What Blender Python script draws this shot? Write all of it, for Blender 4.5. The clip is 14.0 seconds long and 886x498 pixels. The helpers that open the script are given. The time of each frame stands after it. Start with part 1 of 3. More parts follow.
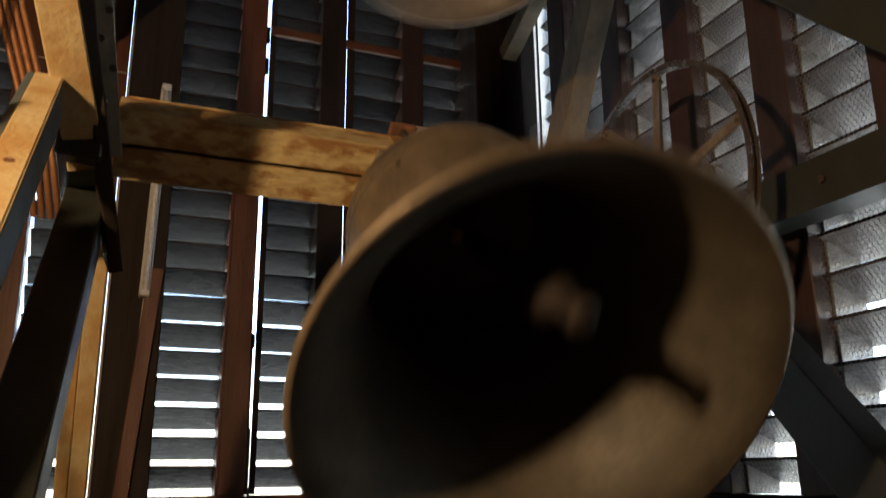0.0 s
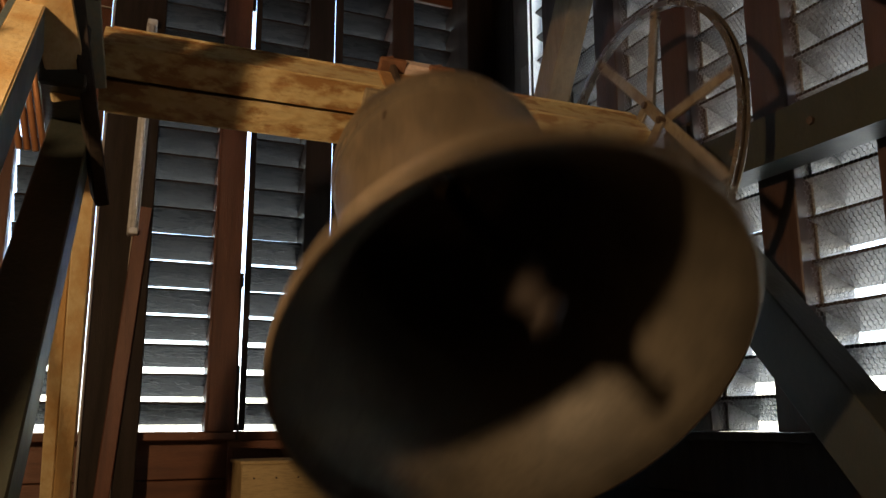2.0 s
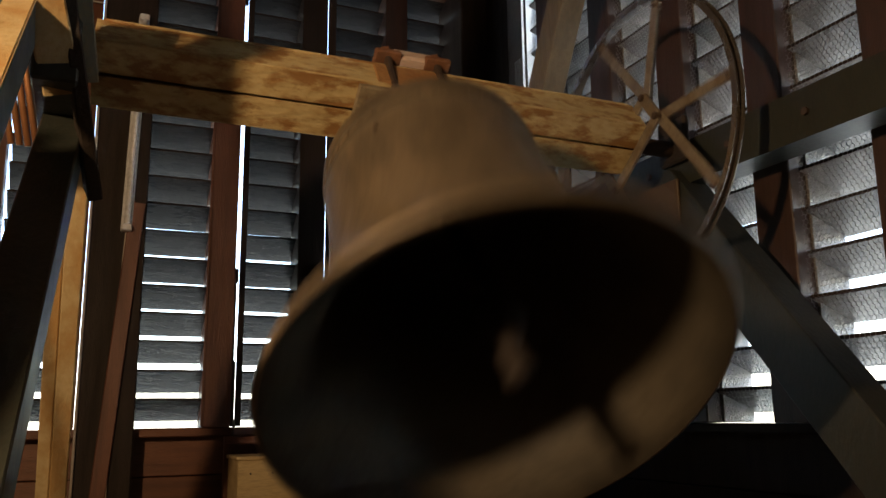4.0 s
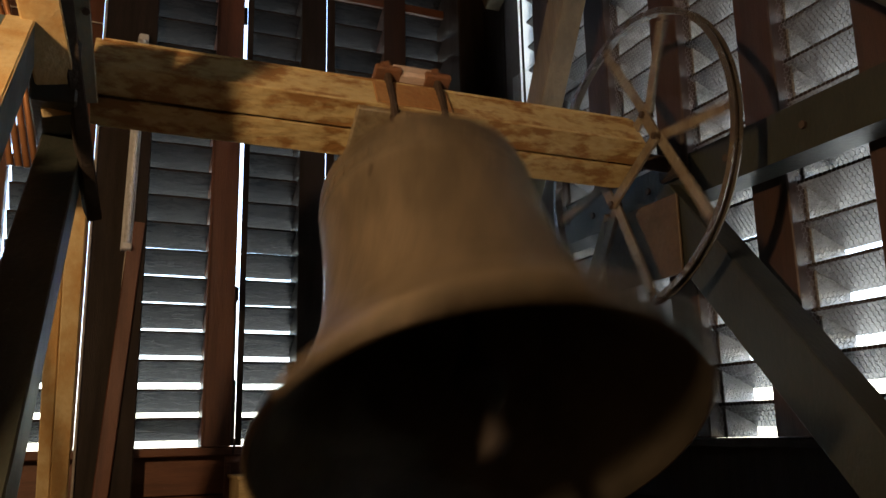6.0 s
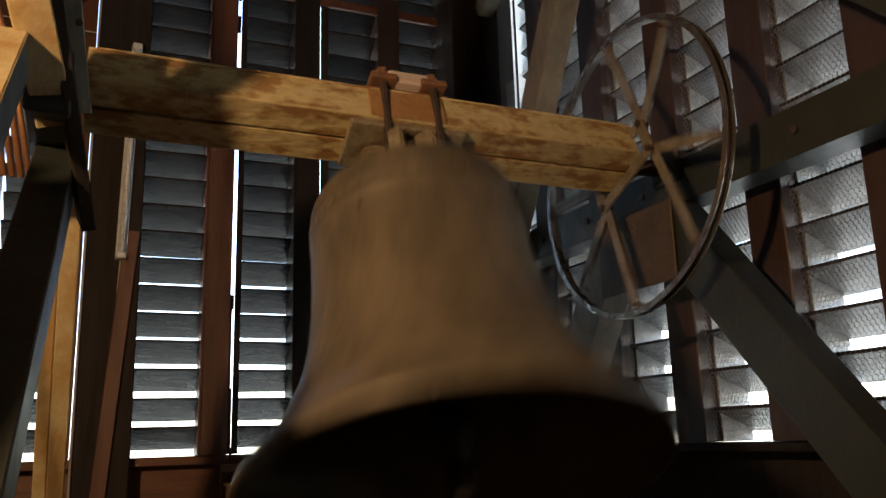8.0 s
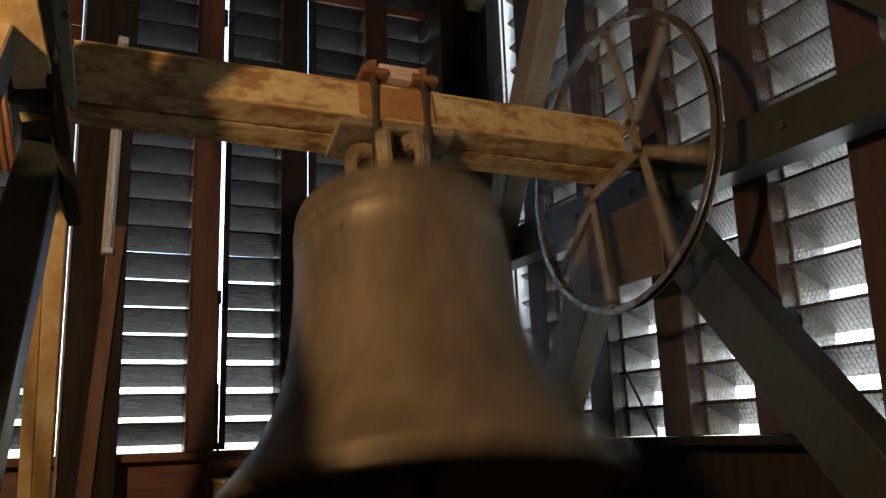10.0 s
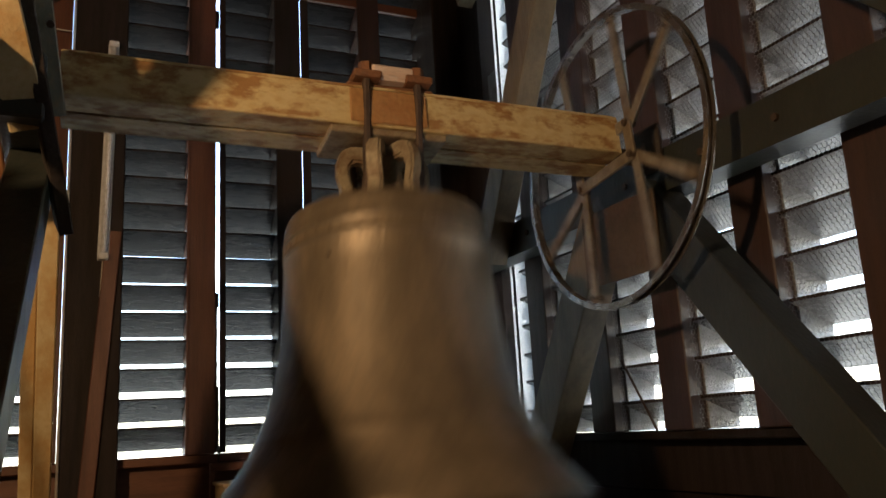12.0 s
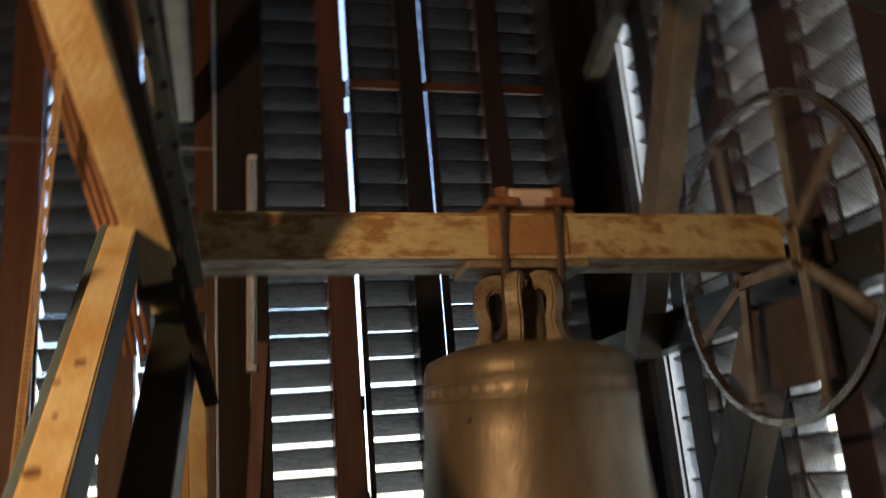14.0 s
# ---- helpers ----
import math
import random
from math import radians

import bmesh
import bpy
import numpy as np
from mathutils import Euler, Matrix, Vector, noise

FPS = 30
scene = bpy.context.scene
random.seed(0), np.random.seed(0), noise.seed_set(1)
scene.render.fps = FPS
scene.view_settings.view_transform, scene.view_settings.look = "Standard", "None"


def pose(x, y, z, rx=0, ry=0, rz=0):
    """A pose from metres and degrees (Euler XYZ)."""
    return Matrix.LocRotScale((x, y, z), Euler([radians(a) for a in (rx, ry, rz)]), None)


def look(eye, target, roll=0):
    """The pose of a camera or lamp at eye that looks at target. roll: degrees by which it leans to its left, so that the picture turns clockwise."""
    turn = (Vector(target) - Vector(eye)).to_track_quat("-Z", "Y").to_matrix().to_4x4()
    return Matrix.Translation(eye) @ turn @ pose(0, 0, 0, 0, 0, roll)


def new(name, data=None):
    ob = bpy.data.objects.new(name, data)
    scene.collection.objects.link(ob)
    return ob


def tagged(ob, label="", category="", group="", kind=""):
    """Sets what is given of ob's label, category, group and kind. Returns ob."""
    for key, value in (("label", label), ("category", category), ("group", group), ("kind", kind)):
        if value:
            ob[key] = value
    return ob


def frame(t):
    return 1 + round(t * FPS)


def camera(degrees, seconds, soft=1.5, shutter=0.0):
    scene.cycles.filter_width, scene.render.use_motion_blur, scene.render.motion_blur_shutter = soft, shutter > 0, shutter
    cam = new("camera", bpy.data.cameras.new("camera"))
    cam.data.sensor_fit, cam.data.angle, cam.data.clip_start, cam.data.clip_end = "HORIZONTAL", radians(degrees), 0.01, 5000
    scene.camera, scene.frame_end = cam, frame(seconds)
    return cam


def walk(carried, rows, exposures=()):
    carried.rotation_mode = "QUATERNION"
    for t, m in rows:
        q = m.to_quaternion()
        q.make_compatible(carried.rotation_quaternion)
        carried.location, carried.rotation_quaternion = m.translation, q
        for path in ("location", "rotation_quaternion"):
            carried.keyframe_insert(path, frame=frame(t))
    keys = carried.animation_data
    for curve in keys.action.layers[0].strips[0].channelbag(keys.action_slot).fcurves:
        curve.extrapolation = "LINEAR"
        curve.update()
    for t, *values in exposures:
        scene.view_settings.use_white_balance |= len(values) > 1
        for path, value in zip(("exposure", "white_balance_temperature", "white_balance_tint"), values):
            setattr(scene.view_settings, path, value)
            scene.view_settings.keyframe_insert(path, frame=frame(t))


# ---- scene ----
cam = camera(55.8, 14.0, shutter=0.7)
EXPOSURE = 3.15
PATH = [
    (0, (0.166, 0.249, 1.518), (0.901, 2.032, 2.047), -0.6),
    (0.5, (0.176, 0.242, 1.504), (0.909, 2.048, 1.956), 0.2),
    (1, (0.177, 0.235, 1.494), (0.932, 2.039, 1.913), -0.3),
    (1.5, (0.172, 0.241, 1.488), (0.931, 2.045, 1.899), -0.3),
    (2, (0.173, 0.245, 1.492), (0.94, 2.047, 1.895), -0.2),
    (2.5, (0.174, 0.244, 1.487), (0.947, 2.047, 1.879), -0.2),
    (5, (0.174, 0.255, 1.487), (0.954, 2.053, 1.888), -0.9),
    (5.5, (0.175, 0.255, 1.485), (0.953, 2.05, 1.901), -1.0),
    (6, (0.176, 0.253, 1.49), (0.953, 2.046, 1.919), -1.2),
    (6.5, (0.177, 0.246, 1.492), (0.955, 2.037, 1.927), -1.3),
    (7, (0.178, 0.244, 1.494), (0.956, 2.033, 1.936), -1.5),
    (9.5, (0.175, 0.249, 1.493), (0.98, 2.027, 1.93), -1.9),
    (10, (0.175, 0.249, 1.492), (0.988, 2.025, 1.922), -1.9),
    (10.5, (0.182, 0.249, 1.486), (1.002, 2.024, 1.908), -2.1),
    (11, (0.178, 0.248, 1.492), (1.005, 2.021, 1.905), -2.7),
    (11.5, (0.186, 0.247, 1.493), (1.012, 2.02, 1.909), -2.9),
    (12, (0.191, 0.247, 1.511), (1.006, 2.025, 1.928), -3.2),
    (12.5, (0.196, 0.27, 1.577), (0.938, 2.085, 1.972), -2.2),
    (13, (0.208, 0.293, 1.65), (0.913, 2.107, 2.111), -2.0),
    (13.4, (0.206, 0.316, 1.708), (0.814, 2.164, 2.17), -2.0),
    (13.5, (0.205, 0.322, 1.728), (0.794, 2.172, 2.211), -2.4),
    (13.7, (0.21, 0.32, 1.763), (0.747, 2.186, 2.243), -2.7),
    (13.9, (0.216, 0.318, 1.8), (0.715, 2.182, 2.328), -2.4),
    (14, (0.219, 0.317, 1.816), (0.725, 2.176, 2.352), -4.9),
]
walk(cam, [(t, look(eye, target, roll)) for t, eye, target, roll in PATH], [(0.0, EXPOSURE), (12.3, EXPOSURE), (13.3, EXPOSURE - 0.05), (14.0, EXPOSURE - 0.4)])

# ---- light ----
LAMP_AT = (-1.10, 0.63, 2.44)
world = bpy.data.worlds.new("sky")
scene.world = world
world.use_nodes = True
wn = world.node_tree.nodes
sky = wn.new("ShaderNodeTexSky")
sky.sky_type = "NISHITA"
sky.sun_disc = False
sky.sun_elevation, sky.sun_rotation = radians(48), radians(115)
wn["Background"].inputs["Strength"].default_value = 0.15
world.node_tree.links.new(sky.outputs["Color"], wn["Background"].inputs["Color"])

sun_data = bpy.data.lights.new("sun", "SUN")
sun_data.energy, sun_data.angle, sun_data.color = 3.0, radians(0.5), (1.0, 0.95, 0.88)
sun = new("sun", sun_data)
az, el = radians(115), radians(48)
sun.matrix_world = look((0, 0, 20), (-20 * math.sin(az) * math.cos(el), -20 * math.cos(az) * math.cos(el), 20 - 20 * math.sin(el)))

bulb_data = bpy.data.lights.new("work_lamp_light", "POINT")
bulb_data.energy, bulb_data.shadow_soft_size, bulb_data.color = 27.0, 0.07, (1.0, 0.64, 0.33)
bulb = new("work_lamp_light", bulb_data)
bulb.location = LAMP_AT


# ---- materials ----
def material(name, base, rough=0.7, metal=0.0, second=None, patch=3.0, amount=0.5, grain=40.0, bump=0.15,
             stretch=(1, 1, 1), third=None, vary=0.0, sheen=0.5, contrast=(0.42, 0.62)):
    """Base colour with large patches of a second colour, fine grain of a third, and a fine relief."""
    m = bpy.data.materials.new(name)
    m.use_nodes = True
    nt = m.node_tree
    n, ln = nt.nodes, nt.links
    b = n["Principled BSDF"]
    b.inputs["Roughness"].default_value, b.inputs["Metallic"].default_value = rough, metal
    b.inputs["Specular IOR Level"].default_value = sheen
    co = n.new("ShaderNodeTexCoord")
    mp = n.new("ShaderNodeMapping")
    mp.inputs["Scale"].default_value = stretch
    ln.new(co.outputs["Object"], mp.inputs["Vector"])
    big = n.new("ShaderNodeTexNoise")
    big.inputs["Scale"].default_value, big.inputs["Detail"].default_value = patch, 8
    big.inputs["Roughness"].default_value = 0.65
    fine = n.new("ShaderNodeTexNoise")
    fine.inputs["Scale"].default_value, fine.inputs["Detail"].default_value = grain, 6
    info = n.new("ShaderNodeObjectInfo")
    shift = n.new("ShaderNodeVectorMath")
    shift.operation = "ADD"
    times = n.new("ShaderNodeMath")
    times.operation = "MULTIPLY"
    times.inputs[1].default_value = 37.0
    ln.new(info.outputs["Random"], times.inputs[0])
    ln.new(mp.outputs["Vector"], shift.inputs[0])
    ln.new(times.outputs["Value"], shift.inputs[1])
    ln.new(shift.outputs["Vector"], big.inputs["Vector"])
    ln.new(shift.outputs["Vector"], fine.inputs["Vector"])
    ramp = n.new("ShaderNodeMapRange")
    ramp.inputs["From Min"].default_value, ramp.inputs["From Max"].default_value = contrast
    ramp.inputs["To Max"].default_value = amount
    ln.new(big.outputs["Fac"], ramp.inputs["Value"])
    mix = n.new("ShaderNodeMix")
    mix.data_type = "RGBA"
    mix.inputs["A"].default_value = (*base, 1)
    mix.inputs["B"].default_value = (*(second or [c * 0.6 for c in base]), 1)
    ln.new(ramp.outputs["Result"], mix.inputs["Factor"])
    ramp2 = n.new("ShaderNodeMapRange")
    ramp2.inputs["From Min"].default_value, ramp2.inputs["From Max"].default_value = 0.45, 0.75
    ramp2.inputs["To Max"].default_value = 0.6
    ln.new(fine.outputs["Fac"], ramp2.inputs["Value"])
    mix2 = n.new("ShaderNodeMix")
    mix2.data_type = "RGBA"
    mix2.inputs["B"].default_value = (*(third or [c * 0.55 for c in base]), 1)
    ln.new(mix.outputs["Result"], mix2.inputs["A"])
    ln.new(ramp2.outputs["Result"], mix2.inputs["Factor"])
    out = mix2.outputs["Result"]
    if vary:
        hsv = n.new("ShaderNodeHueSaturation")
        rng = n.new("ShaderNodeMapRange")
        rng.inputs["To Min"].default_value, rng.inputs["To Max"].default_value = 1 - vary, 1 + vary
        ln.new(info.outputs["Random"], rng.inputs["Value"])
        ln.new(rng.outputs["Result"], hsv.inputs["Value"])
        ln.new(out, hsv.inputs["Color"])
        out = hsv.outputs["Color"]
    ln.new(out, b.inputs["Base Color"])
    rr = n.new("ShaderNodeMapRange")
    rr.inputs["To Min"].default_value, rr.inputs["To Max"].default_value = max(rough - 0.18, 0.05), min(rough + 0.18, 1)
    ln.new(big.outputs["Fac"], rr.inputs["Value"])
    ln.new(rr.outputs["Result"], b.inputs["Roughness"])
    bp = n.new("ShaderNodeBump")
    bp.inputs["Strength"].default_value, bp.inputs["Distance"].default_value = bump, 0.01
    ln.new(fine.outputs["Fac"], bp.inputs["Height"])
    ln.new(bp.outputs["Normal"], b.inputs["Normal"])
    return m


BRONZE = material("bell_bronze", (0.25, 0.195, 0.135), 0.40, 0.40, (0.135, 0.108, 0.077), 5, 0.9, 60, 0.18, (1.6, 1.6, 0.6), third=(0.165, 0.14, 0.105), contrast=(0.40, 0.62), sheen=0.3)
# darker bronze for the hollow of the bell, its shade put into the colour
BRONZE_SHADED = material("shaded_bell_inside", (0.11, 0.095, 0.073), 0.55, 0.1, (0.065, 0.058, 0.047), 5, 0.9, 60, 0.15)
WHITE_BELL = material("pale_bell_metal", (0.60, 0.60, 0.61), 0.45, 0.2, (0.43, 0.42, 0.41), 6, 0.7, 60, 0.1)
YOKE_PAINT = material("rusty_ochre_paint", (0.58, 0.47, 0.25), 0.45, 0.1, (0.29, 0.15, 0.055), 15, 0.95, 48, 0.6, (0.5, 1, 1), third=(0.38, 0.22, 0.08), contrast=(0.48, 0.58))
PRIMER = material("orange_rust_primer", (0.42, 0.24, 0.10), 0.55, 0.1, (0.30, 0.13, 0.05), 9, 0.8, 60, 0.3)
RUST = material("rusted_iron", (0.24, 0.11, 0.055), 0.75, 0.3, (0.12, 0.06, 0.035), 14, 0.8, 90, 0.4)
DARK_IRON = material("dark_forged_iron", (0.10, 0.07, 0.055), 0.65, 0.5, (0.06, 0.045, 0.04), 14, 0.8, 90, 0.3)
CLAPPER_IRON = material("dull_clapper_iron", (0.035, 0.027, 0.023), 0.7, 0.3, (0.03, 0.022, 0.018), 14, 0.8, 90, 0.3)
CANON = material("worn_canon_bronze", (0.32, 0.27, 0.185), 0.6, 0.2, (0.15, 0.085, 0.045), 16, 0.9, 70, 0.25)
WHEEL_PAINT = material("dusty_steel", (0.27, 0.235, 0.18), 0.5, 0.3, (0.15, 0.105, 0.07), 9, 0.8, 80, 0.2)
RIM_STEEL = material("worn_rim_steel", (0.36, 0.34, 0.31), 0.27, 0.85, (0.20, 0.15, 0.11), 9, 0.8, 80, 0.03)
PALE_WOOD = material("pale_packing_wood", (0.62, 0.49, 0.42), 0.6, 0.0, (0.45, 0.32, 0.25), 8, 0.7, 60, 0.2, (0.6, 3, 3))
# upper bell's inner faces, coloured darker to carry the shade inside
PALE_BELL_SHADED = material("shaded_upper_inside", (0.17, 0.155, 0.14), 0.5, 0.2, (0.10, 0.085, 0.07), 6, 0.8, 60, 0.12)
FRAME_PAINT = material("grey_green_frame_paint", (0.23, 0.235, 0.19), 0.5, 0.0, (0.13, 0.14, 0.115), 4, 0.7, 60, 0.2, (1, 1, 0.5), third=(0.30, 0.22, 0.12))
OCHRE_STEEL = material("ochre_frame_paint", (0.52, 0.42, 0.24), 0.55, 0.0, (0.40, 0.24, 0.09), 5, 0.9, 70, 0.3, (1, 1, 0.5), third=(0.42, 0.30, 0.14), contrast=(0.45, 0.6))
DARK_GREEN = material("dark_green_paint", (0.026, 0.031, 0.026), 0.45, 0.0, (0.016, 0.019, 0.017), 4, 0.7, 60, 0.2, (1, 1, 0.5), third=(0.036, 0.032, 0.024))
BROWN_BOARD = material("dark_tan_board", (0.085, 0.055, 0.03), 0.6, 0.0, (0.05, 0.033, 0.02), 4, 0.8, 50, 0.25, (4, 1, 1))
TAN_WOOD = material("tan_painted_timber", (0.19, 0.145, 0.085), 0.55, 0.0, (0.10, 0.085, 0.055), 3, 0.8, 50, 0.25, (4, 4, 0.6), third=(0.13, 0.085, 0.045))
# blue-grey of leg steel out of the lamp, daylight tint put into the colour
UNLIT_STEEL = material("unlit_leg_blue", (0.10, 0.14, 0.16), 0.5, 0.1, (0.06, 0.085, 0.10), 5, 0.7, 60, 0.15)
RED_WOOD = material("red_brown_stained_wood", (0.135, 0.052, 0.030), 0.5, 0.0, (0.075, 0.03, 0.02), 3, 0.8, 50, 0.25, (6, 6, 0.5), vary=0.15)
RED_WOOD_H = material("red_brown_board", (0.16, 0.065, 0.036), 0.5, 0.0, (0.09, 0.036, 0.024), 3, 0.8, 50, 0.25, (0.5, 6, 6), vary=0.2)
# the red-brown wood again, darkened where little lamp light falls
RED_WOOD_SHADED = material("shaded_red_brown_wood", (0.055, 0.028, 0.022), 0.5, 0.0, (0.03, 0.018, 0.015), 3, 0.8, 50, 0.25, (6, 6, 0.5), vary=0.15)
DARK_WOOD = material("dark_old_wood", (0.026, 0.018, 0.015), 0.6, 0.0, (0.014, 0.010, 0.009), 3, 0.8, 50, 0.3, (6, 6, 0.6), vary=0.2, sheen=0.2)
# one slat wood in two tones: north darkened for shade, east lightened for daylight
SLAT_WOOD_SHADED = material("shaded_weathered_slat", (0.026, 0.0265, 0.030), 0.28, 0.0, (0.009, 0.009, 0.0095), 7, 0.8, 60, 0.25, (1, 5, 5), vary=0.3, sheen=0.3)
SLAT_WOOD_LIT = material("lit_weathered_slat", (0.22, 0.22, 0.225), 0.26, 0.0, (0.07, 0.068, 0.068), 9, 0.9, 50, 0.5, (3, 1, 3), vary=0.3, third=(0.10, 0.098, 0.095))
TUBE_WHITE = material("white_plastic", (0.72, 0.75, 0.80), 0.35, 0.0, (0.55, 0.57, 0.6), 8, 0.5, 60, 0.05)
PLYWOOD = material("pale_plywood", (0.52, 0.40, 0.21), 0.6, 0.0, (0.40, 0.29, 0.14), 3, 0.7, 40, 0.15, (0.6, 4, 4))
CABLE_GREY = material("pale_cable", (0.5, 0.45, 0.4), 0.5)
COPPER = material("brown_conduit", (0.36, 0.17, 0.08), 0.4, 0.5)
ROPE_TAN = material("tan_rope", (0.42, 0.27, 0.13), 0.8, 0.0, (0.28, 0.17, 0.08), 20, 0.7, 120, 0.4)
WIRE = material("galvanised_wire", (0.32, 0.32, 0.32), 0.4, 0.7, grain=20)
FLOOR_WOOD = material("floor_board", (0.06, 0.042, 0.03), 0.7, 0.0, None, 3, 0.7, 40, 0.2, (0.5, 5, 5), vary=0.25)
GROUND = material("pale_ground", (0.27, 0.27, 0.24), 0.9, 0.0, (0.20, 0.22, 0.15), 0.05, 0.8, 0.6, 0.1)


# ---- mesh helpers ----
def link(name, bm, mat, parent=None, label="", smooth=False):
    me = bpy.data.meshes.new(name)
    bm.normal_update()
    bm.to_mesh(me)
    bm.free()
    me.materials.append(mat)
    if smooth:
        for p in me.polygons:
            p.use_smooth = True
    ob = new(name, me)
    ob.parent = parent
    if label:
        ob["label"] = label
    return ob


def part(name, bm, mat, parent, label="", smooth=False):
    return link(name, bm, mat, parent, label, smooth)


def empty(name, at=(0, 0, 0), parent=None):
    ob = new(name)
    ob.location, ob.parent = at, parent
    ob.empty_display_size = 0.1
    return ob


def box(bm, lo, hi, bevel=0.0):
    g = bmesh.ops.create_cube(bm, size=1.0)
    c = [(a + b) / 2 for a, b in zip(lo, hi)]
    s = [b - a for a, b in zip(lo, hi)]
    for v in g["verts"]:
        v.co = Vector((v.co[i] * s[i] + c[i] for i in range(3)))
    if bevel:
        edges = {e for v in g["verts"] for e in v.link_edges}
        bmesh.ops.bevel(bm, geom=list(edges), offset=bevel, segments=1, affect="EDGES")
    return bm


def boxed(lo, hi, bevel=0.0):
    return box(bmesh.new(), lo, hi, bevel)


def prism(bm, outline, p, q, up=(0, 0, 1)):
    """A closed outline of (across, above) swept straight from p to q."""
    p, q = Vector(p), Vector(q)
    d = (q - p).normalized()
    a = d.cross(Vector(up)).normalized()
    u = a.cross(d)
    rings = [[bm.verts.new(e + a * x + u * y) for x, y in outline] for e in (p, q)]
    n = len(outline)
    for i in range(n):
        bm.faces.new((rings[0][i], rings[0][(i + 1) % n], rings[1][(i + 1) % n], rings[1][i]))
    bm.faces.new(rings[0][::-1])
    bm.faces.new(rings[1])
    bmesh.ops.recalc_face_normals(bm, faces=bm.faces[:])
    return bm


def rect(w, h, c=0.004):
    w, h = w / 2, h / 2
    return [(-w + c, -h), (w - c, -h), (w, -h + c), (w, h - c), (w - c, h), (-w + c, h), (-w, h - c), (-w, -h + c)]


def channel(w, h, t=0.009, flip=1):
    """A U section, open towards +across (flip 1) or -across."""
    w, h = w / 2, h / 2
    o = [(-w, -h), (w, -h), (w, -h + t), (-w + t * 1.2, -h + t * 1.6), (-w + t * 1.2, h - t * 1.6), (w, h - t), (w, h), (-w, h)]
    return [(x * flip, y) for x, y in o]


def round_outline(r, n=12):
    return [(r * math.cos(2 * math.pi * i / n), r * math.sin(2 * math.pi * i / n)) for i in range(n)]


def lathe(bm, profile, n=72):
    rings = []
    for r, z in profile:
        rings.append([bm.verts.new((r * math.cos(2 * math.pi * i / n), r * math.sin(2 * math.pi * i / n), z)) for i in range(n)])
    for a, b in zip(rings, rings[1:]):
        for i in range(n):
            bm.faces.new((a[i], a[(i + 1) % n], b[(i + 1) % n], b[i]))
    for ring in (rings[0], rings[-1]):
        bm.faces.new(ring)
    bmesh.ops.recalc_face_normals(bm, faces=bm.faces[:])
    return bm


def tube(bm, points, r, n=8):
    """A round bar along points."""
    pts = [Vector(p) for p in points]
    rings = []
    ref = None
    for i, p in enumerate(pts):
        d = (pts[min(i + 1, len(pts) - 1)] - pts[max(i - 1, 0)]).normalized()
        if ref is None:
            ref = d.orthogonal().normalized()
        ref = (ref - d * ref.dot(d)).normalized()
        s = d.cross(ref)
        rr = r[i] if isinstance(r, (list, tuple)) else r
        rings.append([bm.verts.new(p + rr * (math.cos(k * 2 * math.pi / n) * ref + math.sin(k * 2 * math.pi / n) * s)) for k in range(n)])
    for a, b in zip(rings, rings[1:]):
        for k in range(n):
            bm.faces.new((a[k], a[(k + 1) % n], b[(k + 1) % n], b[k]))
    bm.faces.new(rings[0][::-1])
    bm.faces.new(rings[-1])
    bmesh.ops.recalc_face_normals(bm, faces=bm.faces[:])
    return bm


def curve_points(keys, n=8):
    """A smooth line through keys."""
    k = [Vector(keys[0]), *[Vector(p) for p in keys], Vector(keys[-1])]
    out = []
    for i in range(1, len(k) - 2):
        for j in range(n):
            s = j / n
            out.append(0.5 * (2 * k[i] + (k[i + 1] - k[i - 1]) * s + (2 * k[i - 1] - 5 * k[i] + 4 * k[i + 1] - k[i + 2]) * s * s
                              + (3 * k[i] - k[i - 1] - 3 * k[i + 1] + k[i + 2]) * s ** 3))
    out.append(k[-2])
    return out


# ---- the louvred belfry ----
PITCH, SLAT_H, SLAT_D, SILL = 0.1535, 0.109, 0.165, 1.445
SILL_E = 1.40
TOP = 5.6
N_Y, E_X = 4.99, 2.48
random.seed(4)

link("ground", boxed((-900, -900, -14.2), (900, 900, -14)), GROUND)
tagged(bpy.data.objects["ground"], "pale sunlit ground far below the tower", "ground", kind="structure")

floor = empty("floor")
tagged(floor, "dark wooden board floor of the belfry", "floor", kind="structure")
west, south = -2.2, -1.6
board = boxed((-0.098, south - 0.1, -0.05), (0.098, N_Y + 0.15, 0.0), 0.004)
first = part("floor_board", board, FLOOR_WOOD, floor)
first.location.x = west + 0.1
for i in range(1, 24):
    ob = new("floor_board", first.data)
    ob.parent, ob.location = floor, (west + 0.1 + 0.2 * i, 0, random.uniform(-0.003, 0.003))

part("subfloor", boxed((west - 0.1, south - 0.1, -0.12), (E_X + 0.18, N_Y + 0.15, -0.056)), DARK_WOOD, floor)

ceiling = link("ceiling", boxed((west - 0.1, south - 0.1, TOP), (E_X + 0.3, N_Y + 0.3, TOP + 0.1)), DARK_WOOD)
tagged(ceiling, "dark boarded ceiling over the bells", "ceiling", kind="structure")
for name, lo, hi in (("wall_west", (west - 0.12, south - 0.12, -0.05), (west, N_Y + 0.16, TOP)),
                     ("wall_south", (west, south - 0.12, -0.05), (E_X + 0.18, south, TOP))):
    tagged(link(name, boxed(lo, hi), DARK_WOOD), "plain dark boarded wall", "wall", kind="structure")


